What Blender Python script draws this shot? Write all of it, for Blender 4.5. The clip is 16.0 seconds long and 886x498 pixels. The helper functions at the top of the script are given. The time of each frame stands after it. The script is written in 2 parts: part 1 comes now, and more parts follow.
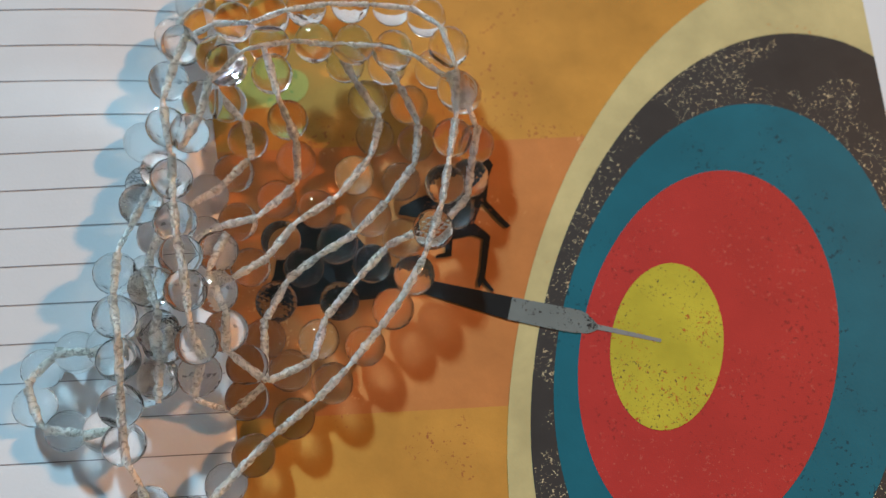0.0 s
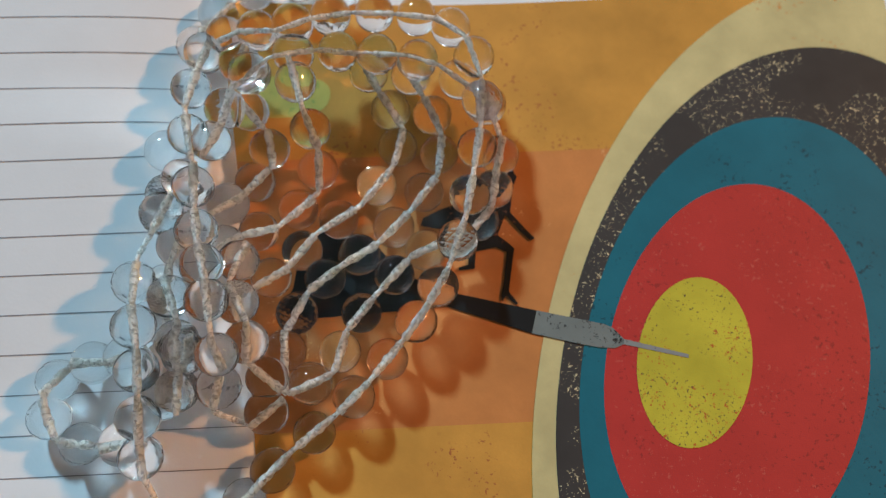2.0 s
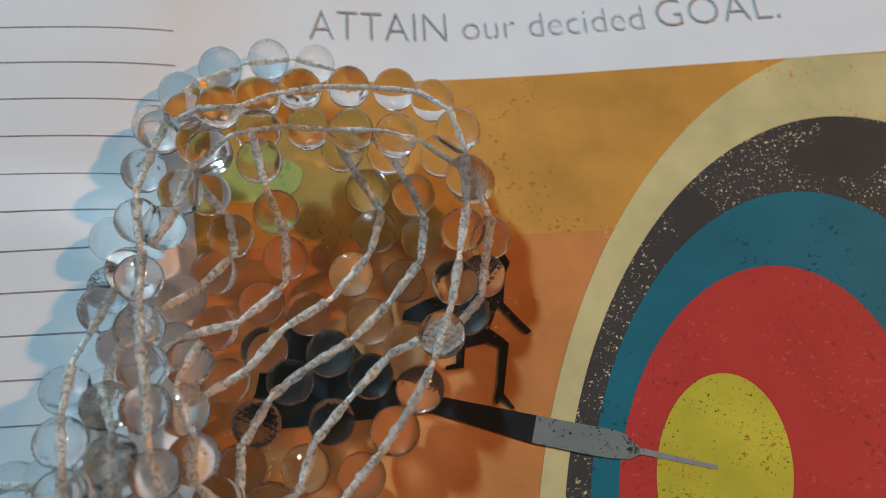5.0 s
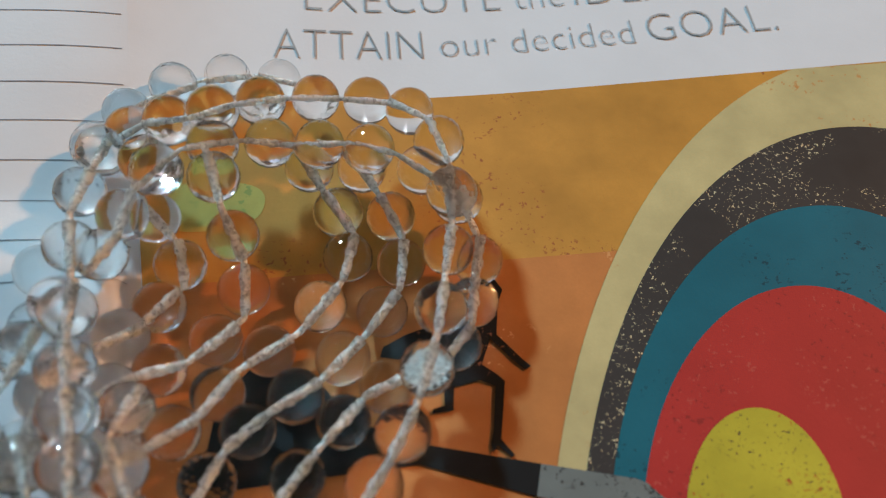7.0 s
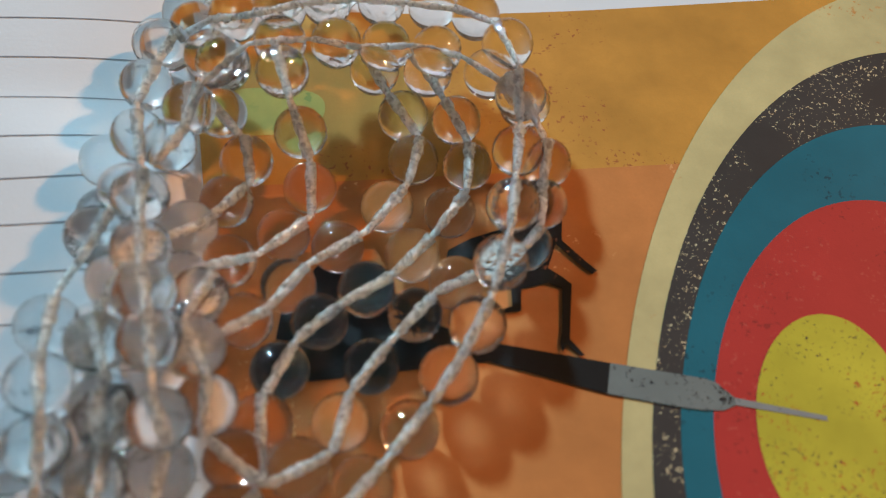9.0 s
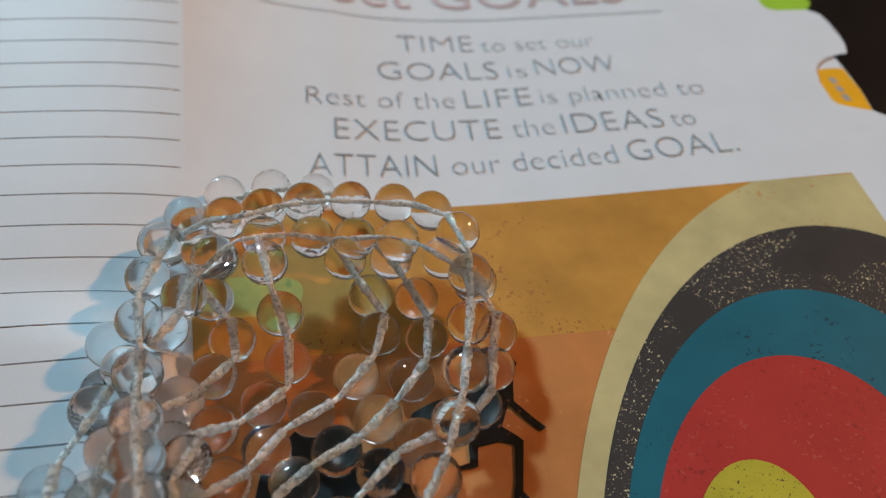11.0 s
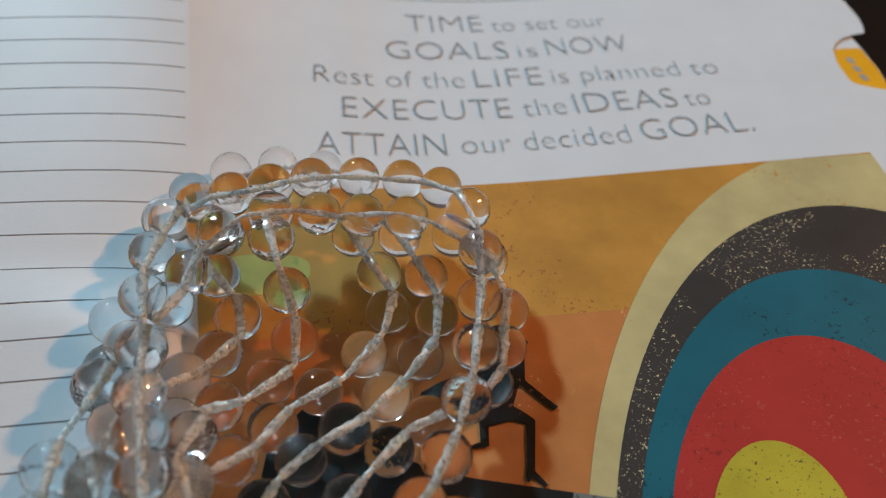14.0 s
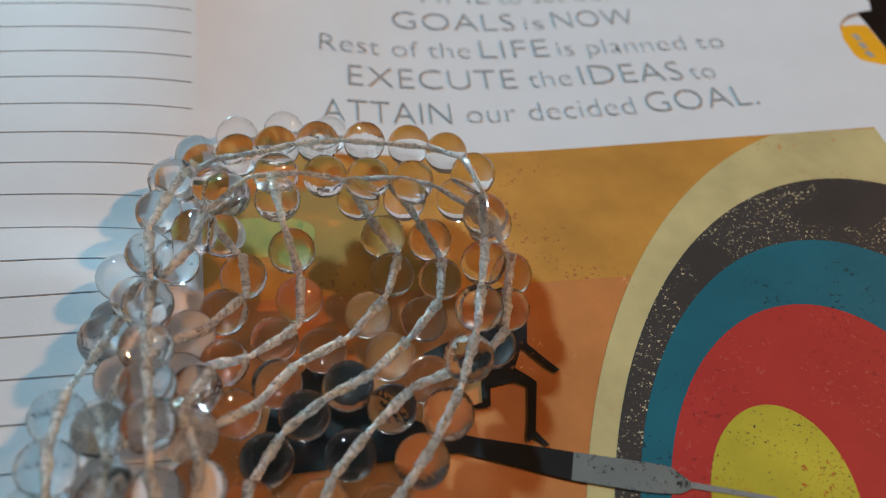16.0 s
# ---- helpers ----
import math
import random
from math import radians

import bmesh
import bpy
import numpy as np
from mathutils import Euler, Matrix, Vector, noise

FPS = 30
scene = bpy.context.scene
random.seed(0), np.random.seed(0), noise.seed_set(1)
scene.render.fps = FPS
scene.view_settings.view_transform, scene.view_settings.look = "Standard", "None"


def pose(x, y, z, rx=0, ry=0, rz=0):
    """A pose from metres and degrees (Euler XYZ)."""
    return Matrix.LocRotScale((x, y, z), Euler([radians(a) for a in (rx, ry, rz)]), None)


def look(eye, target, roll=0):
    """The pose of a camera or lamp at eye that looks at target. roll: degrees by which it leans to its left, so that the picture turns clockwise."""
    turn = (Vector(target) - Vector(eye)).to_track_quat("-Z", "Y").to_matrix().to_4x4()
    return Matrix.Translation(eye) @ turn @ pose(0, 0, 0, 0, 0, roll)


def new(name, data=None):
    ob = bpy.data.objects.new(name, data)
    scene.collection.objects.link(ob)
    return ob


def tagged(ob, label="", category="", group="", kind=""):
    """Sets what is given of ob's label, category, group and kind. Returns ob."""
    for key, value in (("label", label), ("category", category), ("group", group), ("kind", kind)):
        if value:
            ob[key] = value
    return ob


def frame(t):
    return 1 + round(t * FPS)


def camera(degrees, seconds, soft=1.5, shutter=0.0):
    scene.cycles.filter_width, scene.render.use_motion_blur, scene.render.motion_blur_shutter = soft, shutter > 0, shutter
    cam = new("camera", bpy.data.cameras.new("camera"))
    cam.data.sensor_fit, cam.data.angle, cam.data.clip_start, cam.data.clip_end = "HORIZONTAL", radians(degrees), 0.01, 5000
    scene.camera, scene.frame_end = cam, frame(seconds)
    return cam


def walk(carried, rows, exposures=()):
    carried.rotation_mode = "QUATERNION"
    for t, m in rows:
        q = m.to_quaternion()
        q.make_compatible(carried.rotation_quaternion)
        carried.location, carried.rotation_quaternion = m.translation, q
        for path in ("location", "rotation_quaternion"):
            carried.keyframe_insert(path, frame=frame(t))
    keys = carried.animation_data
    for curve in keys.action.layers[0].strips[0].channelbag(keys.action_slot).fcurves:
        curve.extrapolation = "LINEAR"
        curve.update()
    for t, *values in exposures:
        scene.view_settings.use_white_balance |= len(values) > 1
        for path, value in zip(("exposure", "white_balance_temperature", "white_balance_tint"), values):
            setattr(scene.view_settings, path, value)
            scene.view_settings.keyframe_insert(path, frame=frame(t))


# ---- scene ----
cam = camera(59.7, 16.0, soft=1.0)
cam.data.dof.use_dof, cam.data.dof.focus_distance, cam.data.dof.aperture_fstop = True, 0.126, 14.5
PATH = [
    (0, (0.02887, 0.02414, 0.14349), (0.02933, 0.02897, 0.12409), 2.5),
    (0.5, (0.02754, 0.02341, 0.14348), (0.02803, 0.02842, 0.12413), 2.8),
    (1, (0.02647, 0.02365, 0.14192), (0.02706, 0.02878, 0.12260), 3.7),
    (1.5, (0.02500, 0.02209, 0.14257), (0.02546, 0.02749, 0.12331), 2.3),
    (2, (0.02448, 0.02306, 0.14056), (0.02497, 0.02845, 0.12131), 2.7),
    (2.5, (0.02420, 0.02362, 0.14090), (0.02457, 0.02912, 0.12168), 1.6),
    (3, (0.02545, 0.02493, 0.14264), (0.02584, 0.03125, 0.12367), 1.1),
    (3.5, (0.02733, 0.02627, 0.14262), (0.02771, 0.03338, 0.12392), 0.4),
    (3.7, (0.02768, 0.02676, 0.14194), (0.02811, 0.03415, 0.12336), 0.5),
    (5.8, (0.03228, 0.02572, 0.11668), (0.03262, 0.03419, 0.09857), -1.7),
    (6, (0.03307, 0.02513, 0.11688), (0.03351, 0.03419, 0.09905), -1.5),
    (6.5, (0.03220, 0.02331, 0.11570), (0.03308, 0.03325, 0.09836), 0.2),
    (7, (0.02858, 0.02504, 0.10511), (0.02960, 0.03486, 0.08771), 0.7),
    (7.5, (0.02396, 0.02472, 0.09604), (0.02509, 0.03423, 0.07848), 1.7),
    (8, (0.02257, 0.02413, 0.09447), (0.02356, 0.03358, 0.07688), 1.3),
    (8.5, (0.02091, 0.02120, 0.09685), (0.02221, 0.03094, 0.07943), 2.9),
    (9, (0.01685, 0.01558, 0.09831), (0.01809, 0.02511, 0.08077), 3.1),
    (9.5, (0.01703, 0.00734, 0.10633), (0.01854, 0.01886, 0.09004), 2.7),
    (10, (0.02102, 0.00754, 0.10947), (0.02270, 0.02011, 0.09401), 2.2),
    (10.2, (0.02085, 0.00551, 0.11083), (0.02245, 0.01830, 0.09554), 1.4),
    (12.5, (0.02093, 0.00481, 0.10782), (0.02274, 0.01827, 0.09314), 1.0),
    (13, (0.02016, 0.00502, 0.10675), (0.02184, 0.01838, 0.09197), 0.9),
    (13.5, (0.02042, 0.00482, 0.10726), (0.02207, 0.01814, 0.09243), 0.9),
    (14, (0.02023, 0.00453, 0.10635), (0.02178, 0.01775, 0.09142), 0.6),
    (14.5, (0.01937, 0.00283, 0.10610), (0.02093, 0.01599, 0.09111), 0.9),
    (15, (0.01999, 0.00271, 0.10505), (0.02147, 0.01576, 0.08996), 1.0),
    (15.5, (0.01970, 0.00182, 0.10520), (0.02121, 0.01487, 0.09011), 1.3),
    (16, (0.01939, 0.00108, 0.10432), (0.02089, 0.01407, 0.08918), 1.3),
]
walk(cam, [(t, look(eye, target, roll)) for t, eye, target, roll in PATH], exposures=[(0.0, 6.01), (3.5, 5.87), (6.0, 5.82), (7.5, 5.87), (9.0, 5.96), (9.6, 5.84), (10.0, 5.78), (12.5, 5.68), (16.0, 5.70)])

# ---- light: a warm lamp, a cool lamp and added fill in a plain room ----
def lamp(name, eye, target, watts, size, colour, shape="DISK"):
    data = bpy.data.lights.new(name, "AREA")
    data.shape, data.size, data.energy, data.color = shape, size, watts, colour
    ob = new(name, data)
    ob.matrix_world = look(eye, target)
    return ob


AIM = (0.03, 0.06, 0.0)
lamp("warm_lamp", (1.98, 0.55, 1.61), AIM, 50.0 / 64, 0.17, (1.0, 0.47, 0.18))
lamp("cool_lamp", (-0.635, 1.48, 1.23), AIM, 50.0 / 64, 0.15, (0.47, 0.81, 1.0), "SQUARE")
# unseen weak fill added overhead to lift the shade; no fixture hangs here
lamp("overhead_fill", (0.3, -0.5, 2.35), (0.0, 0.0, 0.0), 3.6 / 64, 0.3, (0.80, 0.88, 0.96))

world = bpy.data.worlds.new("world")
scene.world = world
world.use_nodes = True
world.node_tree.nodes["Background"].inputs[0].default_value = (0.75, 0.85, 1.0, 1)
world.node_tree.nodes["Background"].inputs[1].default_value = 0.0005

CM = 0.01


# ---- materials ----
def material(name):
    m = bpy.data.materials.new(name)
    m.use_nodes = True
    return m, m.node_tree.nodes, m.node_tree.links, m.node_tree.nodes["Principled BSDF"]


def rgb(c):
    return (c[0], c[1], c[2], 1.0)


def noise_node(nodes, links, scale, detail=3.0, rough=0.6):
    geo = nodes.new("ShaderNodeNewGeometry")
    n = nodes.new("ShaderNodeTexNoise")
    n.inputs["Scale"].default_value, n.inputs["Detail"].default_value, n.inputs["Roughness"].default_value = scale, detail, rough
    links.new(geo.outputs["Position"], n.inputs["Vector"])
    return n


def ramp_node(nodes, links, src, low, high):
    r = nodes.new("ShaderNodeMapRange")
    r.inputs["From Min"].default_value, r.inputs["From Max"].default_value = low, high
    links.new(src, r.inputs["Value"])
    return r.outputs["Result"]


def mix_colour(nodes, links, fac, a, b):
    m = nodes.new("ShaderNodeMix")
    m.data_type = "RGBA"
    links.new(fac, m.inputs[0])
    for sock, v in ((m.inputs[6], a), (m.inputs[7], b)):
        if isinstance(v, tuple):
            sock.default_value = rgb(v)
        else:
            links.new(v, sock)
    return m.outputs[2]


def times(nodes, links, a, b):
    m = nodes.new("ShaderNodeMath")
    m.operation = "MULTIPLY"
    links.new(a, m.inputs[0])
    links.new(b, m.inputs[1])
    return m.outputs[0]


def printed(name, colour, fleck=None, amount=0.5, second=None, rough=0.55, grain=0.10, fine_flecks=1.0, clump=34):
    """Printed paper: mottled ink, worn flecks that come in patches, faint paper relief."""
    m, nodes, links, b = material(name)
    mottle = noise_node(nodes, links, 60, 4)
    dark = tuple(c * (1 - 2.2 * grain) for c in colour)
    light = tuple(min(1, c * (1 + 1.4 * grain)) for c in colour)
    col = mix_colour(nodes, links, ramp_node(nodes, links, mottle.outputs["Fac"], 0.3, 0.7), dark, light)
    fine = noise_node(nodes, links, 2600, 2)
    col = mix_colour(nodes, links, ramp_node(nodes, links, fine.outputs["Fac"], 0.2, 2.6), col, dark)
    for k, f in enumerate((fleck, second)):
        if f is None:
            continue
        spots = noise_node(nodes, links, (1000 + 300 * k) * fine_flecks, 3, 0.65)
        patch = noise_node(nodes, links, clump + 17 * k, 3)
        a = ramp_node(nodes, links, spots.outputs["Fac"], 0.615, 0.64)
        p = ramp_node(nodes, links, patch.outputs["Fac"], 0.62 - 0.2 * amount, 0.66 - 0.2 * amount)
        col = mix_colour(nodes, links, times(nodes, links, a, p), col, f)
    links.new(col, b.inputs["Base Color"])
    b.inputs["Roughness"].default_value = rough
    b.inputs["Specular IOR Level"].default_value = 0.14
    bump = nodes.new("ShaderNodeBump")
    bump.inputs["Strength"].default_value, bump.inputs["Distance"].default_value = 0.12, 0.0002
    links.new(noise_node(nodes, links, 1500, 3).outputs["Fac"], bump.inputs["Height"])
    links.new(bump.outputs["Normal"], b.inputs["Normal"])
    return m


def glass():
    """Clear faceted glass; a part of the light goes straight through."""
    m, nodes, links, b = material("clear_glass")
    b.inputs["Base Color"].default_value = (1.0, 0.99, 0.98, 1)
    b.inputs["Roughness"].default_value = 0.0
    b.inputs["IOR"].default_value = 1.47
    b.inputs["Transmission Weight"].default_value = 1.0
    t = nodes.new("ShaderNodeBsdfTransparent")
    t.inputs[0].default_value = (0.97, 0.97, 0.97, 1)
    mix = nodes.new("ShaderNodeMixShader")
    mix.inputs[0].default_value = 0.07
    links.new(b.outputs[0], mix.inputs[1])
    links.new(t.outputs[0], mix.inputs[2])
    links.new(mix.outputs[0], nodes["Material Output"].inputs["Surface"])
    return m


def cord_material():
    m, nodes, links, b = material("silver_white_cord")
    n = noise_node(nodes, links, 1700, 3)
    col = mix_colour(nodes, links, ramp_node(nodes, links, n.outputs["Fac"], 0.50, 0.60), (0.95, 0.94, 0.90), (0.58, 0.55, 0.50))
    links.new(col, b.inputs["Base Color"])
    b.inputs["Roughness"].default_value = 0.38
    b.inputs["Metallic"].default_value = 0.0
    bump = nodes.new("ShaderNodeBump")
    bump.inputs["Strength"].default_value, bump.inputs["Distance"].default_value = 0.6, 0.0003
    links.new(noise_node(nodes, links, 1600, 2).outputs["Fac"], bump.inputs["Height"])
    links.new(bump.outputs["Normal"], b.inputs["Normal"])
    t = nodes.new("ShaderNodeBsdfTransparent")
    mix = nodes.new("ShaderNodeMixShader")
    gaps = ramp_node(nodes, links, noise_node(nodes, links, 1300, 3).outputs["Fac"], 0.54, 0.64)
    soft = nodes.new("ShaderNodeBsdfTranslucent")
    links.new(col, soft.inputs["Color"])
    body = nodes.new("ShaderNodeMixShader")
    body.inputs[0].default_value = 0.42
    links.new(b.outputs[0], body.inputs[1])
    links.new(soft.outputs[0], body.inputs[2])
    links.new(gaps, mix.inputs[0])
    links.new(body.outputs[0], mix.inputs[1])
    links.new(t.outputs[0], mix.inputs[2])
    links.new(mix.outputs[0], nodes["Material Output"].inputs["Surface"])
    return m


def plain(name, colour, rough=0.6, grain=0.06, scale=40):
    m, nodes, links, b = material(name)
    n = noise_node(nodes, links, scale, 4)
    col = mix_colour(nodes, links, ramp_node(nodes, links, n.outputs["Fac"], 0.3, 0.7), tuple(c * (1 - grain) for c in colour), tuple(min(1, c * (1 + grain)) for c in colour))
    links.new(col, b.inputs["Base Color"])
    b.inputs["Roughness"].default_value = rough
    return m


PAPER = printed("white_paper", (0.60, 0.61, 0.63), rough=0.5, grain=0.018)
INK = printed("dark_grey_ink", (0.31, 0.315, 0.32), rough=0.5)
RULE = printed("ruled_line_ink", (0.22, 0.22, 0.24), rough=0.5)
TITLE = printed("pinkish_ink", (0.50, 0.38, 0.39), rough=0.5)
AMBER = printed("amber_print", (0.465, 0.222, 0.042), (0.30, 0.10, 0.03), 0.45)
SALMON = printed("salmon_orange_print", (0.452, 0.170, 0.050), (0.64, 0.34, 0.14), 0.30)
CREAM = printed("cream_print", (0.475, 0.395, 0.19), (0.45, 0.22, 0.07), 0.45)
DARK = printed("charcoal_print", (0.042, 0.038, 0.036), (0.58, 0.48, 0.29), 0.80, fine_flecks=2.0, clump=60)
TEAL = printed("teal_print", (0.010, 0.108, 0.147), (0.008, 0.05, 0.07), 0.65, grain=0.07)
RED = printed("red_print", (0.385, 0.033, 0.028), (0.25, 0.025, 0.022), 0.75, (0.41, 0.065, 0.05), grain=0.05)
YELLOW = printed("yellow_print", (0.4368, 0.3666, 0.0351), (0.36, 0.10, 0.02), 0.84, (0.10, 0.07, 0.03), fine_flecks=1.35, clump=75)
BLACK = printed("black_print", (0.010, 0.010, 0.010), (0.20, 0.08, 0.04), 0.4)
STEEL = printed("grey_print", (0.1482, 0.1638, 0.156), (0.02, 0.02, 0.02), 0.95, (0.03, 0.03, 0.03))
NEEDLE = printed("pale_grey_print", (0.234, 0.234, 0.2262), (0.12, 0.12, 0.12), 0.6)
GREEN = printed("yellow_green_print", (0.44, 0.36, 0.085), (0.26, 0.28, 0.07), 0.75, fine_flecks=0.35)
TAB = printed("orange_yellow_tab_ink", (0.75, 0.36, 0.015), rough=0.5, grain=0.05)
TABGREEN = printed("green_tab_ink", (0.30, 0.50, 0.04), rough=0.5, grain=0.05)
TABLE = plain("black_brown_lacquer", (0.004, 0.003, 0.003), 0.5, 0.4)
TABLE.node_tree.nodes["Principled BSDF"].inputs["Specular IOR Level"].default_value = 0.15
WALLS = plain("grey_wall_paint", (0.09, 0.093, 0.096), 0.85, 0.03, 3)
FLOOR = plain("grey_floor", (0.30, 0.28, 0.26), 0.6, 0.1, 6)
GLASS = glass()
CORD = cord_material()


# ---- helpers ----
def part(name, bm, mat, parent=None, label=""):
    me = bpy.data.meshes.new(name)
    bm.to_mesh(me)
    bm.free()
    me.materials.append(mat)
    ob = new(name, me)
    if parent is not None:
        ob.parent = parent
    if label:
        tagged(ob, label)
    return ob


def box(name, lo, hi, mat, parent=None):
    bm = bmesh.new()
    bmesh.ops.create_cube(bm, size=1)
    for v in bm.verts:
        v.co = Vector([lo[k] + (v.co[k] + 0.5) * (hi[k] - lo[k]) for k in range(3)])
    return part(name, bm, mat, parent)


def clamp(v, lo, hi):
    return max(lo, min(hi, v))


def gutter(y):
    return -0.60 - 0.085 * (y - 1.84)


def height(x, y):
    """The open book's surface in centimetres: the left stack stands higher and falls into the gutter."""
    g = gutter(y)
    left = clamp(0.49 + 0.134 * (y - 6.65), 0.12, 2.4)
    zg = max(0.0, min((y - 8.0) * 0.2, 0.73 + 0.145 * (y - 11.6)))
    fall = 0.08 + 1.62 * clamp((y - 8.0) / 1.6, 0.0, 1.0)
    if x < g:
        return zg + (left - zg) * (1 - math.exp((x - g) / fall))
    return zg * math.exp((g - x) / 2.8) * clamp((5.5 - x) / 4.0, 0.0, 1.0)


def sheet(xs, ys, lift, edge=None):
    """A grid over the book, lifted above it; edge(y) gives the row's first x where it follows the gutter."""
    bm = bmesh.new()
    rows = []
    for y in ys:
        e = edge(y) if edge else 0.0
        rows.append([bm.verts.new(((x + e) * CM, y * CM, (height(x + e, y) + lift) * CM)) for x in xs])
    for a, b in zip(rows, rows[1:]):
        for k in range(len(xs) - 1):
            bm.faces.new((a[k], a[k + 1], b[k + 1], b[k]))
    bmesh.ops.recalc_face_normals(bm, faces=bm.faces[:])
    for f in bm.faces:
        f.smooth = True
        if f.normal.z < 0:
            f.normal_flip()
    return bm


def span(a, b, n):
    return [a + (b - a) * k / n for k in range(n + 1)]


def outline(points, lift, drape=False):
    """A flat printed shape from an outline in centimetres."""
    bm = bmesh.new()
    vs = [bm.verts.new((x * CM, y * CM, ((height(x, y) if drape else 0.0) + lift) * CM)) for x, y in points]
    f = bm.faces.new(vs)
    f.normal_update()
    if f.normal.z < 0:
        f.normal_flip()
    bmesh.ops.triangulate(bm, faces=[f])
    return bm


def clip(points, axis, limit, keep_below):
    out = []
    for a, b in zip(points, points[1:] + points[:1]):
        ia, ib = (a[axis] <= limit) == keep_below, (b[axis] <= limit) == keep_below
        if ia:
            out.append(a)
        if ia != ib:
            s = (limit - a[axis]) / (b[axis] - a[axis])
            out.append((a[0] + s * (b[0] - a[0]), a[1] + s * (b[1] - a[1])))
    return out


def ellipse(cx, cy, a, b, deg, n=160):
    c, s = math.cos(radians(deg)), math.sin(radians(deg))
    pts = []
    for k in range(n):
        u, v = a * math.cos(2 * math.pi * k / n), b * math.sin(2 * math.pi * k / n)
        pts.append((cx + u * c - v * s, cy + u * s + v * c))
    return pts


# ---- the room and the table ----
room = 2.2
for name, lo, hi in (("wall_north", (-room, room, -0.75), (room, room + 0.1, 2.5)), ("wall_south", (-room, -room - 0.1, -0.75), (room, -room, 2.5)),
                     ("wall_east", (room, -room, -0.75), (room + 0.1, room, 2.5)), ("wall_west", (-room - 0.1, -room, -0.75), (-room, room, 2.5))):
    tagged(box(name, lo, hi, WALLS), "plain grey painted room wall", "wall", kind="structure")
tagged(box("ceiling", (-room, -room, 2.5), (room, room, 2.6), WALLS), "plain grey painted ceiling", "ceiling", kind="structure")
tagged(box("floor", (-room, -room, -0.85), (room, room, -0.75), FLOOR), "plain grey floor", "floor", kind="structure")
table = tagged(new("table"), "black-brown lacquered table under the open notebook", "table")
table.location = (0, 0, -0.75)
tops = box("tabletop", (-0.6, -0.4, 0.75 - 0.045), (0.6, 0.45, 0.75 - 0.016), TABLE, table)
bev = tops.modifiers.new("edge", "BEVEL")
bev.width, bev.segments = 0.004, 2
for sx in (-0.55, 0.50):
    for sy in (-0.36, 0.36):
        box("leg", (sx, sy, 0.0), (sx + 0.05, sy + 0.05, 0.705), TABLE, table)

# ---- the open notebook ----
book = tagged(new("notebook"), "open planner with a ruled page and a printed archery target page", "notebook")
YS = span(-5.0, 20.6, 96)
left_xs = [-13.6 + 0.0] + [-12.0, -10.0, -8.0, -6.5, -5.0, -4.0, -3.2, -2.5, -2.0, -1.6, -1.3, -1.0, -0.8, -0.6, -0.45, -0.3, -0.2, -0.14, -0.09, -0.05, -0.02, 0.0]
left_page = part("left_page", sheet(left_xs, YS, 0.0, gutter), PAPER, book, "white ruled page")
right_xs = [0.0, 0.12] + span(0.25, 7.25, 28) + [8.0, 10.0, 12.0]
bm = sheet(right_xs, YS, 0.0, gutter)
right_page = part("right_page", bm, PAPER, book, "white printed page with thumb-index cuts")


def page_strip():
    """The outer strip of the right page with its rounded thumb cuts."""
    pts = [(gutter(y) + 12.0, y) for y in YS]
    right = [(15.0, -5.0), (14.6, 10.0), (14.05, 13.40), (13.83, 13.60)]
    for base in (14.0, 18.2):
        right += [(13.30, base - 0.16), (13.10, base - 0.05), (13.03, base + 0.12), (13.05, base + 0.80), (13.20, base + 1.32), (13.36, base + 1.56), (13.60, base + 1.74), (14.0, base + 1.88),
                  (14.28, base + 1.92), (14.40, base + 2.25), (14.46, base + 2.64), (14.46, base + 3.30), (14.40, base + 3.75), (14.15, base + 3.98)]
    right = [p for p in right if p[1] < 20.6] + [(14.35, 20.6)]
    return outline(right + pts[::-1], 0.0)


part("page_edge_strip", page_strip(), PAPER, right_page)
under = part("divider_page", outline([(12.5, -5), (14.9, -5), (14.5, 10.0), (13.95, 13.40), (13.86, 13.72), (13.95, 14.5), (13.95, 15.40), (13.88, 17.60), (14.15, 18.0), (14.45, 18.4), (14.1, 20.6), (12.5, 20.6)], -0.05), PAPER, book)
part("orange_tab", outline([(12.8, 13.6), (13.84, 13.68), (13.94, 14.49), (13.92, 15.36), (13.6, 15.40), (12.8, 15.34)], -0.045), TAB, under, "orange-yellow index tab")
part("green_tab", outline([(12.8, 17.8), (14.0, 17.92), (14.20, 18.05), (14.46, 18.40), (14.2, 19.6), (12.8, 19.6)], -0.045), TABGREEN, under, "green index tab")
for k in range(3):
    part("tab_mark", outline([(13.36, 15.00 - 0.34 * k), (13.50, 15.03 - 0.34 * k), (13.54, 14.80 - 0.34 * k), (13.40, 14.77 - 0.34 * k)], -0.041), INK, under)


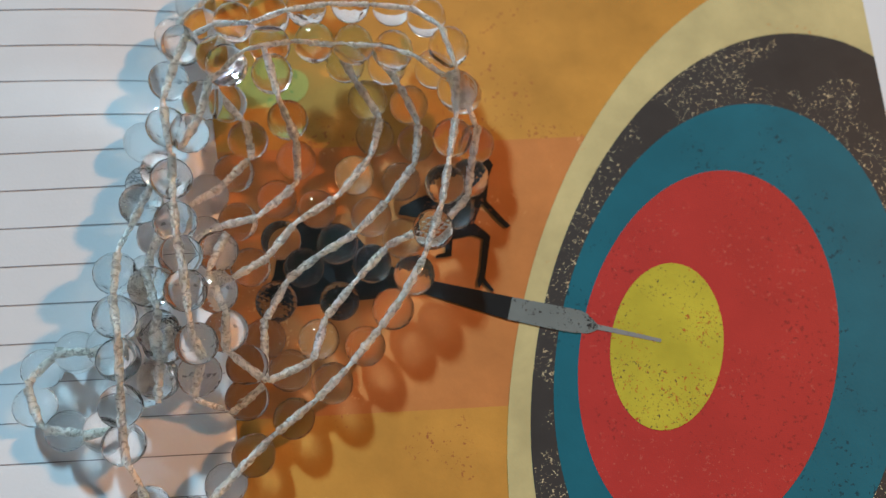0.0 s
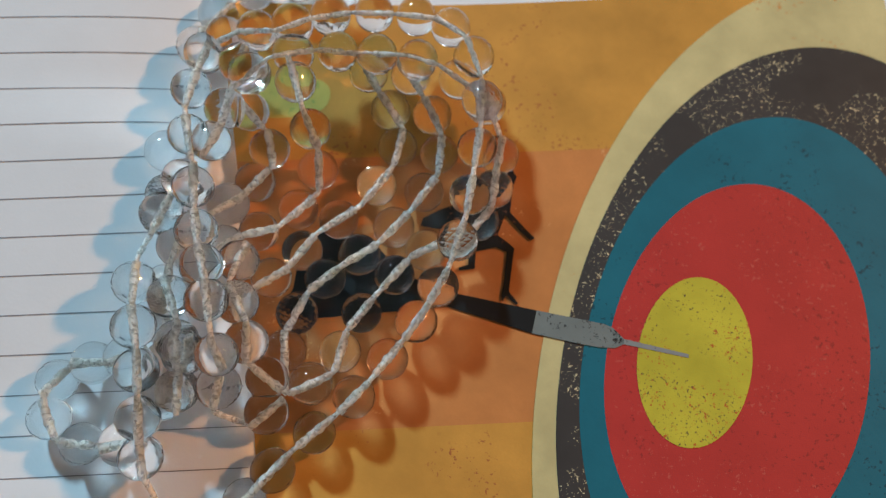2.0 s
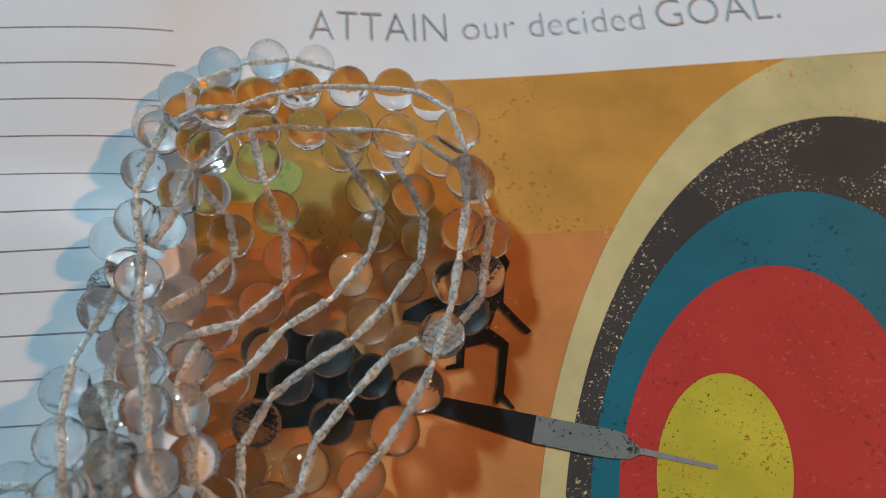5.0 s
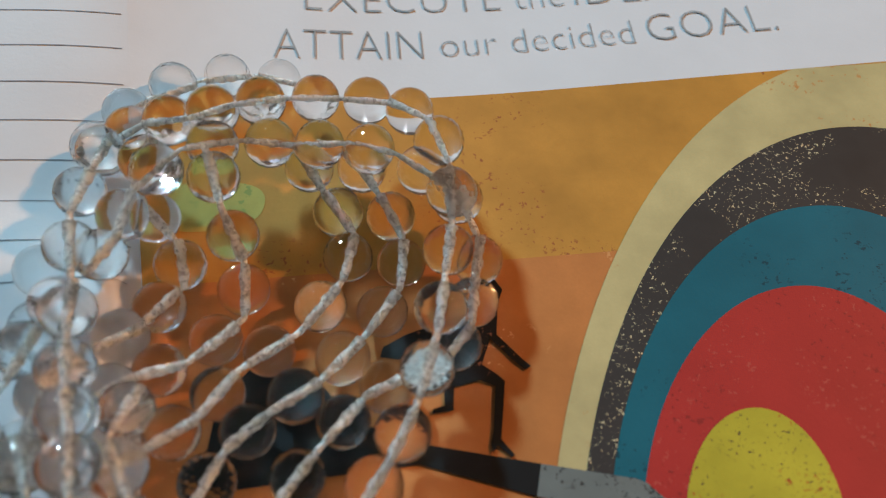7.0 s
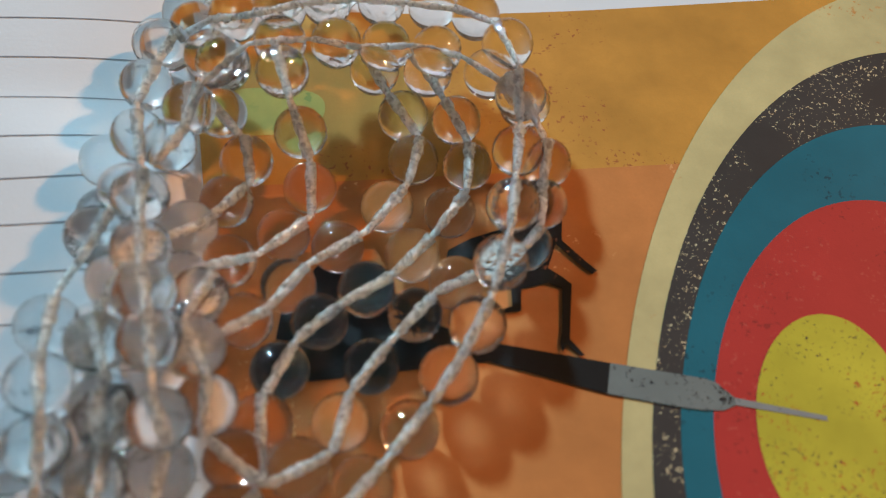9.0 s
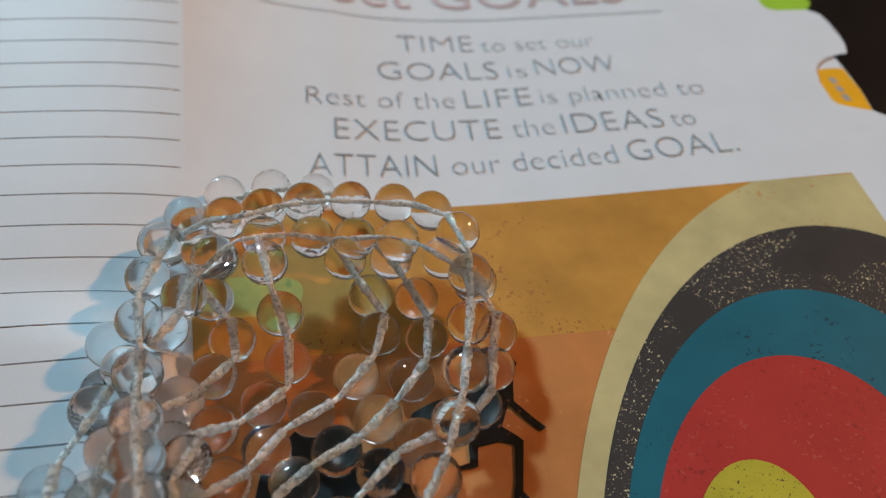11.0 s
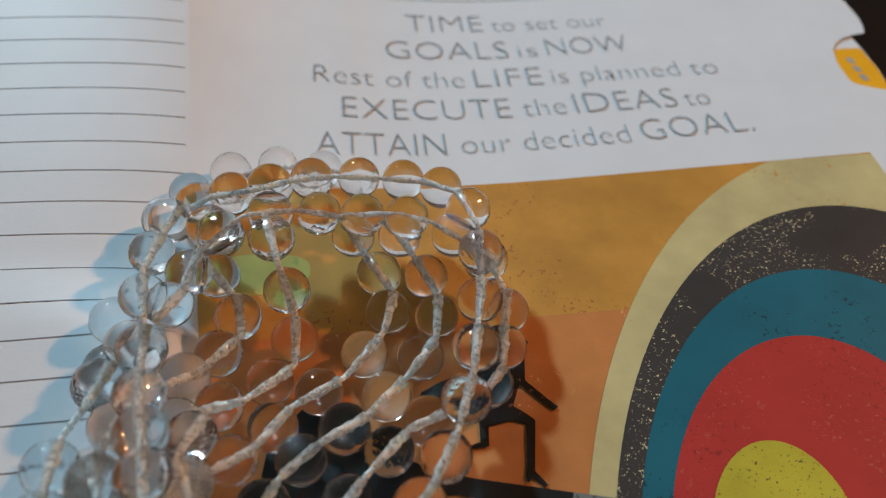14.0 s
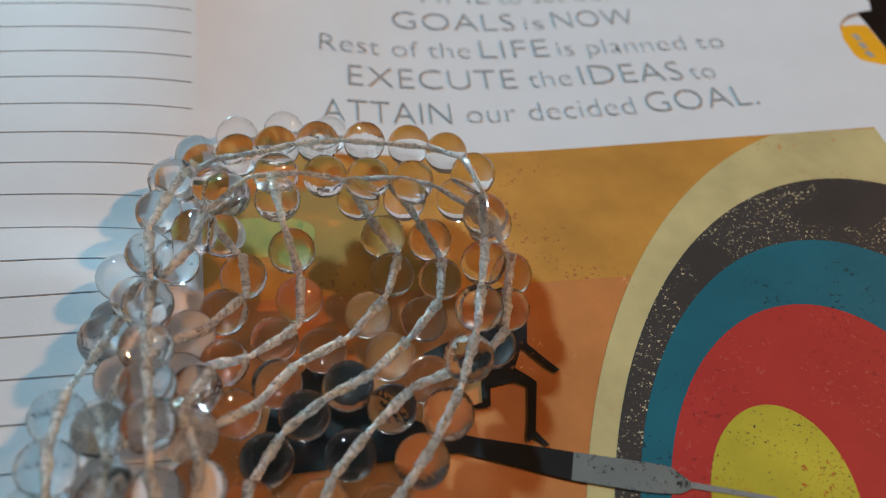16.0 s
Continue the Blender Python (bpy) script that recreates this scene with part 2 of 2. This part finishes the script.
def block(edge_sign):
    """The stack of pages below a page: a closed body down to the table."""
    bm = bmesh.new()
    rows = []
    for y in YS:
        g = gutter(y)
        prof = []
        for x in ([-13.6, -8.0, -5.0, -3.5, -2.5, -1.8, -1.2, -0.8, -0.5, -0.3, -0.15, -0.05, 0.0] if edge_sign < 0 else [0.0] + span(0.4, 6.8, 16) + [8.0, 14.0]):
            prof.append((x + g, height(x + g, y) - 0.09))
        ring = [bm.verts.new((x * CM, y * CM, z * CM)) for x, z in prof]
        ring += [bm.verts.new((x * CM, y * CM, -1.55 * CM)) for x, z in reversed(prof)]
        rows.append(ring)
    n = len(rows[0])
    for a, b in zip(rows, rows[1:]):
        for k in range(n):
            bm.faces.new((a[k], a[(k + 1) % n], b[(k + 1) % n], b[k]))
    bm.faces.new(rows[0])
    bm.faces.new(rows[-1])
    bmesh.ops.recalc_face_normals(bm, faces=bm.faces[:])
    return bm


part("left_page_block", block(-1), PAPER, book)
part("right_page_block", block(1), PAPER, book)

# ruled lines
for k in range(-16, 20):
    y = 6.65 + 0.705 * k
    if not -4.8 < y < 20.3:
        continue
    part("ruled_line", sheet([-13.3] + left_xs[1:-4] + [-0.10], [y - 0.010, y + 0.010], 0.006, gutter), RULE, left_page)

# the printed picture: three bands of ground colour, the target, the dart and its rider
PIC_RIGHT = 12.28


def top_edge(x):
    return 11.36 + 0.022 * x


def band(y0, y1, lift, sloped=False):
    xs = [0.02, 0.12] + span(0.25, 7.25, 28) + [8.0, 10.0, 11.6]
    bm = bmesh.new()
    rows = []
    for j in range(33):
        row = []
        for i, x in enumerate(xs):
            y = y0 + (y1 - y0) * j / 32
            px = x + gutter(y) if i < len(xs) - 1 else PIC_RIGHT
            if sloped:
                y = y0 + (top_edge(px) - y0) * j / 32
                px = x + gutter(y) if i < len(xs) - 1 else PIC_RIGHT
            row.append(bm.verts.new((px * CM, y * CM, (height(px, y) + lift) * CM)))
        rows.append(row)
    for a, b in zip(rows, rows[1:]):
        for i in range(len(xs) - 1):
            bm.faces.new((a[i], a[i + 1], b[i + 1], b[i]))
    return bm


picture = part("picture_ground", band(2.98, 8.15, 0.018), SALMON, right_page, "worn salmon-orange print")
part("amber_band", band(8.15, 11.5, 0.018, True), AMBER, right_page, "amber print")
part("amber_band", band(-4.6, 2.98, 0.018), AMBER, right_page, "amber print")


def blob(cx, cy, rx, ry, tilt, lift, x_min):
    """A printed uneven oval that follows the page."""
    bm = bmesh.new()
    mid = bm.verts.new((cx * CM, cy * CM, (height(cx, cy) + lift) * CM))
    rings = []
    for j in range(1, 7):
        row = []
        for k in range(40):
            a = 2 * math.pi * k / 40
            w = j / 6 * (1 + 0.03 * math.sin(3 * a + 1) - 0.05 * math.cos(4 * a))
            x, y = cx + w * rx * math.cos(a), cy + w * (ry * math.sin(a) + tilt * math.cos(a))
            x = max(x, gutter(y) + x_min)
            row.append(bm.verts.new((x * CM, y * CM, (height(x, y) + lift) * CM)))
        rings.append(row)
    for k in range(40):
        bm.faces.new((mid, rings[0][k], rings[0][(k + 1) % 40]))
        for a, b in zip(rings, rings[1:]):
            bm.faces.new((a[k], b[k], b[(k + 1) % 40], a[(k + 1) % 40]))
    return bm


part("green_patch", blob(-0.12, 9.42, 0.86, 0.44, 0.02, 0.026, 0.03), GREEN, right_page, "yellow-green print")


def ring(name, e, lift, mat, label):
    pts = clip(ellipse(*e), 0, PIC_RIGHT, True)
    pts = clip(pts, 1, 11.58, True)
    pts = clip(pts, 1, -4.6, False)
    return part(name, outline(pts, lift), mat, right_page, label)


ring("target_ring", (10.0, 3.70, 8.45, 5.42, 70.3), 0.026, CREAM, "cream outer target ring")
ring("target_ring", (9.22, 3.76, 6.68, 4.27, 70.3), 0.030, DARK, "charcoal target ring with worn flecks")
ring("target_ring", (8.53, 3.90, 4.95, 3.21, 70.4), 0.034, TEAL, "teal target ring")
ring("target_ring", (8.08, 3.88, 3.53, 2.36, 70.1), 0.038, RED, "red target ring")
ring("target_ring", (7.29, 3.94, 1.575, 1.04, 74.4), 0.044, YELLOW, "yellow bullseye with worn flecks")

dart = part("dart_handle", outline([(-0.2, 5.22), (0.3, 5.0), (1.4, 5.05), (2.84, 5.12), (4.36, 4.56), (4.48, 4.98), (3.06, 5.35), (2.5, 5.55), (1.95, 5.85), (1.45, 6.5), (0.6, 6.75), (0.1, 6.2), (0.0, 5.6)], 0.050), BLACK, right_page, "black dart handle and tail")
part("dart_collar", outline([(4.36, 4.56), (5.2, 4.33), (5.56, 4.25), (5.85, 4.22), (6.03, 4.28), (6.04, 4.38), (5.85, 4.60), (5.71, 4.67), (5.2, 4.80), (4.48, 4.98)], 0.051), STEEL, right_page, "speckled grey dart collar")
part("dart_needle", outline([(6.02, 4.285), (7.18, 3.985), (7.19, 4.05), (6.03, 4.385)], 0.050), NEEDLE, right_page, "pale grey dart needle")
part("black_figure", outline([(4.47, 6.32), (4.55, 6.37), (4.42, 6.52), (4.12, 6.90), (4.20, 7.40), (4.30, 7.62), (4.18, 7.85), (3.95, 7.80), (3.90, 7.45), (3.45, 7.20), (2.80, 7.02), (2.45, 6.85), (2.40, 6.70), (2.75, 6.62),
                              (3.35, 6.70), (3.30, 6.45), (3.26, 5.90), (3.09, 5.86), (3.08, 5.80), (3.38, 5.82), (3.42, 6.15), (3.80, 6.22), (4.00, 6.12), (3.90, 5.50), (3.84, 5.30), (3.86, 5.17), (3.93, 5.28), (4.10, 5.10), (4.15, 5.12),
                              (3.99, 5.36), (4.15, 6.18), (4.05, 6.29), (3.85, 6.46), (4.02, 6.84), (4.33, 6.46)], 0.056), BLACK, right_page, "plain black printed figure shape")


# ---- the printed lines of text ----
def words(text, x0, x1, y0, y1, cap, mat=INK, slim=0.0):
    """One piece of text whose baseline runs from (x0, y0) to (x1, y1), cap high, laid on the page."""
    cu = bpy.data.curves.new("words", "FONT")
    cu.body, cu.size, cu.resolution_u, cu.offset = text, 1.0, 3, slim
    tmp = new("words_source", cu)
    bpy.context.view_layer.update()
    me = bpy.data.meshes.new_from_object(tmp.evaluated_get(bpy.context.evaluated_depsgraph_get()))
    bpy.data.objects.remove(tmp)
    bpy.data.curves.remove(cu)
    bm = bmesh.new()
    bm.from_mesh(me)
    bpy.data.meshes.remove(me)
    lo, hi = min(v.co.x for v in bm.verts), max(v.co.x for v in bm.verts)
    for v in bm.verts:
        s = (v.co.x - lo) / (hi - lo)
        x = x0 + (x1 - x0) * s
        y = y0 + (y1 - y0) * s + v.co.y * cap / 0.69
        v.co = Vector((x * CM, y * CM, (height(x, y) + 0.022) * CM))
    # one part a letter: pieces that overlap in width belong together
    seen, groups = set(), []
    for v in bm.verts:
        if v.index in seen:
            continue
        todo, island = [v], []
        seen.add(v.index)
        while todo:
            u = todo.pop()
            island.append(u)
            for e in u.link_edges:
                w = e.other_vert(u)
                if w.index not in seen:
                    seen.add(w.index)
                    todo.append(w)
        a, b = min(u.co.x for u in island), max(u.co.x for u in island)
        for g in groups:
            if min(b, g[1]) - max(a, g[0]) > 0.5 * min(b - a, g[1] - g[0]):
                g[0], g[1], g[2] = min(a, g[0]), max(b, g[1]), g[2] + island
                break
        else:
            groups.append([a, b, island])
    for a, b, island in groups:
        one = bmesh.new()
        twin = {u: one.verts.new(u.co) for u in island}
        for f in bm.faces:
            if f.verts[0] in twin:
                one.faces.new([twin[u] for u in f.verts])
        part("letter", one, mat, right_page)
    bm.free()


SLIM = -0.0245
words("ATTAIN", 0.85, 3.49, 12.33, 12.35, 0.70, slim=SLIM)
words("our decided", 3.82, 7.43, 12.38, 12.46, 0.61, slim=SLIM)
words("GOAL.", 7.71, 10.18, 12.48, 12.57, 0.70, slim=SLIM)
words("EXECUTE", 1.40, 5.05, 13.48, 13.50, 0.70, slim=SLIM)
words("the", 5.33, 6.28, 13.52, 13.53, 0.61, slim=SLIM)
words("IDEAS", 6.50, 8.80, 13.53, 13.53, 0.70, slim=SLIM)
words("to", 9.00, 9.55, 13.54, 13.54, 0.58, slim=SLIM)
words("Rest of the", 0.80, 4.15, 14.60, 14.62, 0.61, slim=SLIM)
words("LIFE", 4.40, 5.98, 14.62, 14.62, 0.70, slim=SLIM)
words("is planned to", 6.20, 10.12, 14.63, 14.65, 0.58, slim=SLIM)
words("GOALS", 2.45, 5.35, 15.70, 15.70, 0.72, slim=SLIM)
words("is", 5.60, 6.05, 15.72, 15.72, 0.54, slim=SLIM)
words("NOW", 6.30, 8.28, 15.74, 15.74, 0.70, slim=SLIM)
words("TIME", 3.00, 4.90, 16.86, 16.86, 0.72, slim=SLIM)
words("to set our", 5.12, 8.00, 16.84, 16.84, 0.58, slim=SLIM)
words("Set GOALS", 1.40, 9.35, 18.85, 18.85, 1.25, TITLE)
part("title_rule", sheet(span(0.6, 12.2, 40), [18.28, 18.31], 0.022, gutter), INK, right_page)

# ---- the net of glass beads on silver-white cord ----
net = tagged(new("bead_net"), "netted heap of clear faceted glass beads on silver-white cord", "beadwork")
R = 0.37


def bead_mesh(smooth):
    """A round bead cut in offset rows of facets, axis along z; ground facets or a smooth polish."""
    n = 20 if not smooth else 28
    prof = [(math.cos(radians(a)), math.sin(radians(a))) for a in ((-82, -67, -52, -37, -22, -7, 7, 22, 37, 52, 67, 82) if not smooth else range(-81, 82, 9))]
    bm = bmesh.new()
    rows = []
    for j, (r, z) in enumerate(prof):
        rows.append([bm.verts.new((R * CM * r * math.cos(2 * math.pi * (k + 0.5 * (j % 2)) / n), R * CM * r * math.sin(2 * math.pi * (k + 0.5 * (j % 2)) / n), R * CM * z)) for k in range(n)])
    for j, (a, b) in enumerate(zip(rows, rows[1:])):
        for k in range(n):
            k2 = (k + 1) % n
            if j % 2:
                bm.faces.new((a[k], b[k2], b[k]))
                bm.faces.new((a[k], a[k2], b[k2]))
            else:
                bm.faces.new((a[k], a[k2], b[k]))
                bm.faces.new((a[k2], b[k2], b[k]))
    bm.faces.new(rows[0])
    bm.faces.new(rows[-1])
    bmesh.ops.recalc_face_normals(bm, faces=bm.faces[:])
    me = bpy.data.meshes.new("bead")
    bm.to_mesh(me)
    bm.free()
    me.materials.append(GLASS)
    me.polygons.foreach_set("use_smooth", [True] * len(me.polygons))
    if not smooth:
        # softly ground facets: flat in the middle, turning a little towards their edges
        lean = []
        for f in me.polygons:
            for v in f.vertices:
                lean.append((f.normal * 0.6 + me.vertices[v].co.normalized() * 0.4).normalized())
        me.normals_split_custom_set(lean)
    return me


ROUND_BEAD, CUT_BEAD = bead_mesh(True), bead_mesh(False)


def glide(points, per=20, ease=0.11):
    """Points along the cord: nearly straight through each bead, turning at the knots, with the share of the way between knots."""
    p = [Vector(q) for q in points]
    p = [2 * p[0] - p[1]] + p + [2 * p[-1] - p[-2]]
    out = []
    for a, b, c, d in zip(p, p[1:], p[2:], p[3:]):
        m, n = (c - a) * ease, (d - b) * ease
        for k in range(per):
            t = k / per
            out.append((b * (2 * t ** 3 - 3 * t * t + 1) + m * (t ** 3 - 2 * t * t + t) + c * (3 * t * t - 2 * t ** 3) + n * (t ** 3 - t * t), t))
    out.append((p[-2], 0.0))
    return out


def cord_mesh(path, radius=0.048):
    """A twisted two-ply cord along the path."""
    bm = bmesh.new()
    rows, side, run = [], Vector((0.3, 0.2, 1)), 0.0
    n = 10
    swell = [0.90 + 0.12 * math.sin(math.pi * share) for q, share in path]
    path = [q for q, share in path]
    for i, q in enumerate(path):
        t = (path[min(i + 1, len(path) - 1)] - path[max(i - 1, 0)]).normalized()
        side = (side - t * side.dot(t)).normalized()
        up = t.cross(side)
        if i:
            run += (q - path[i - 1]).length
        row = []
        for k in range(n):
            a = 2 * math.pi * k / n
            r = radius * swell[i] * (1 + 0.12 * math.cos(2 * (a - run * 11.0)) + 0.10 * math.sin(5 * a + run * 31.0))
            row.append(bm.verts.new((q + side * (r * math.cos(a)) + up * (r * math.sin(a))) * CM))
        rows.append(row)
    for a, b in zip(rows, rows[1:]):
        for k in range(n):
            bm.faces.new((a[k], a[(k + 1) % n], b[(k + 1) % n], b[k]))
    bm.faces.new(rows[0])
    bm.faces.new(rows[-1])
    bmesh.ops.recalc_face_normals(bm, faces=bm.faces[:])
    for f in bm.faces:
        f.smooth = True
    return bm


def strand(points, thick=0.048):
    """A cord through its knots, given in centimetres, with touching beads between them."""
    cord = part("cord", cord_mesh(glide(points), thick), CORD, net, "silver-white twisted cord")
    last = None
    for a, b in zip(points, points[1:]):
        a, b = Vector(a), Vector(b)
        n = max(1, round((b - a).length / 0.86))
        for k in range(n):
            c = a + (b - a) * ((k + 0.5) / n)
            c.z = max(c.z, height(c.x, c.y) + R)
            if last is not None and (c - last).length < 0.60:
                continue
            last = c
            ob = new("bead", ROUND_BEAD if random.random() < 0.25 else CUT_BEAD)
            turn = (b - a).to_track_quat("Z", "Y").to_matrix().to_4x4() @ Matrix.Rotation(random.uniform(0, 6.28), 4, "Z")
            ob.matrix_world = Matrix.Translation(c * CM) @ turn @ Matrix.Scale(random.uniform(0.97, 1.04), 4)
            ob.parent = cord
    return cord


strand([(3.62, 9.05, 1.39), (3.60, 8.40, 0.95), (3.38, 7.30, 1.06), (3.22, 6.57, 1.05), (2.87, 5.65, 0.94), (2.47, 5.03, 0.70), (2.05, 4.50, 0.53), (1.42, 3.77, 0.58), (0.85, 3.26, 0.43), (0.03, 2.63, 0.43), (-0.55, 2.07, 0.44), (-0.89, 1.73, 0.46), (-1.60, 1.05, 0.55)])
strand([(3.60, 8.95, 0.97), (3.82, 8.53, 0.90), (3.97, 8.06, 0.80), (3.85, 7.54, 0.66), (3.71, 6.82, 0.60), (3.25, 6.38, 0.45), (2.74, 6.22, 0.43), (2.23, 5.99, 0.50), (1.57, 5.28, 0.62), (1.02, 4.67, 0.47), (0.78, 3.95, 0.47), (0.00, 3.60, 0.55)])
strand([(2.10, 9.66, 1.26), (2.55, 9.05, 0.75), (2.86, 8.36, 0.56), (2.76, 7.58, 0.47), (2.22, 6.86, 0.48), (1.60, 6.22, 0.58), (0.96, 5.82, 0.67), (0.36, 5.41, 0.52), (-0.07, 4.64, 0.49), (-0.05, 4.10, 0.50), (0.00, 3.60, 0.55)])
strand([(1.36, 9.76, 1.16), (1.72, 9.15, 0.80), (2.13, 8.50, 0.55), (1.93, 7.78, 0.46), (1.29, 7.02, 0.42), (0.52, 6.46, 0.62), (0.00, 5.81, 0.68), (-0.54, 5.46, 0.80), (-0.95, 5.20, 0.90)])
strand([(0.16, 9.50, 1.65), (0.38, 8.55, 1.40), (0.54, 8.11, 0.68), (0.52, 7.31, 0.45), (-0.17, 6.58, 0.72), (-0.83, 6.41, 0.80), (-1.30, 6.05, 0.95)])
strand([(-0.62, 10.02, 1.42), (-0.93, 9.04, 1.30), (-0.35, 8.34, 0.91), (-0.30, 7.78, 0.70), (-0.90, 7.16, 0.68), (-1.22, 6.91, 0.85), (-1.75, 6.50, 1.00)])
strand([(-1.30, 10.10, 1.35), (-1.55, 9.44, 1.34), (-1.72, 8.65, 1.40), (-1.57, 7.65, 1.38), (-1.42, 6.60, 1.55), (-1.33, 6.00, 1.57), (-1.19, 5.38, 1.60), (-1.11, 4.81, 1.60), (-1.06, 4.37, 1.50), (-0.95, 4.06, 1.30)])
strand([(-0.95, 9.00, 1.30), (-1.15, 8.40, 1.15), (-1.42, 7.75, 1.30)])
strand([(-1.50, 7.65, 1.35), (-1.98, 7.04, 1.20), (-2.26, 6.51, 1.10), (-2.51, 5.99, 1.10), (-2.48, 5.07, 1.30), (-2.33, 4.43, 1.40), (-2.33, 3.63, 1.20), (-2.34, 2.92, 1.00), (-2.28, 2.38, 0.90), (-2.08, 1.98, 0.80), (-1.80, 1.20, 0.70)])
strand([(-0.67, 6.30, 0.85), (-0.90, 5.47, 1.20), (-0.59, 4.77, 1.20), (-0.63, 4.15, 0.90), (0.00, 3.60, 0.60)])
strand([(-0.97, 4.14, 1.10), (-1.19, 3.35, 0.80), (-0.59, 3.12, 0.60), (-0.10, 3.50, 0.60)])
strand([(-1.54, 4.51, 1.30), (-1.69, 4.09, 1.00), (-1.89, 3.74, 0.80), (-2.21, 3.47, 0.80)])
strand([(-1.75, 6.60, 0.90), (-2.02, 5.89, 0.90), (-2.08, 5.19, 0.90), (-1.95, 4.49, 0.90), (-2.04, 3.94, 0.80)])
strand([(-2.33, 4.33, 1.20), (-2.88, 4.25, 0.90), (-3.68, 4.27, 0.60), (-4.19, 3.76, 0.55), (-3.88, 3.00, 0.55), (-2.96, 2.86, 0.70), (-2.39, 2.92, 0.95)])
strand([(-1.70, 9.65, 1.20), (-1.60, 10.50, 0.95), (-1.05, 11.18, 0.82), (-0.27, 11.56, 0.74), (0.62, 11.62, 0.72), (1.42, 11.30, 0.74)], 0.034)
strand([(-1.25, 10.00, 1.30), (-0.78, 10.10, 1.50), (-0.05, 9.98, 1.70), (0.50, 10.25, 1.60), (1.30, 10.45, 1.45), (2.10, 10.50, 1.28), (2.85, 10.42, 1.20), (3.38, 9.92, 1.36), (3.62, 9.05, 1.40)], 0.034)
strand([(-0.93, 9.04, 1.30), (-0.20, 9.48, 1.62), (0.65, 9.72, 1.42), (1.36, 9.76, 1.16), (2.10, 9.66, 1.26), (2.85, 9.45, 1.20), (3.60, 8.95, 0.97)], 0.034)
strand([(-2.10, 8.40, 0.55), (-2.20, 7.60, 0.50), (-2.05, 6.80, 0.45)])
strand([(-2.02, 5.62, 1.20), (-1.75, 4.90, 1.25), (-1.70, 4.10, 1.15), (-1.75, 3.30, 1.00)])


# ---- a red thread tassel whose tip reaches into view ----
tassel = tagged(new("red_tassel"), "small red thread tassel lying on the ruled page", "tassel")
RED_THREAD = plain("red_thread", (0.42, 0.015, 0.03), 0.7, 0.3, 900)
for k in range(9):
    turn = random.uniform(-0.5, 0.5)
    y0 = 1.80 + 0.05 * k
    way = [(-6.6, 2.1 + 0.02 * k, 0.36 + 0.02 * (k % 3)), (-5.6, y0 - 0.05 + 0.1 * turn, 0.30 + 0.05 * (k % 3)), (-5.06 + 0.05 * turn, y0 + 0.06 * turn, 0.27 + 0.05 * (k % 3))]
    part("thread", cord_mesh(glide(way), 0.045), RED_THREAD, tassel)
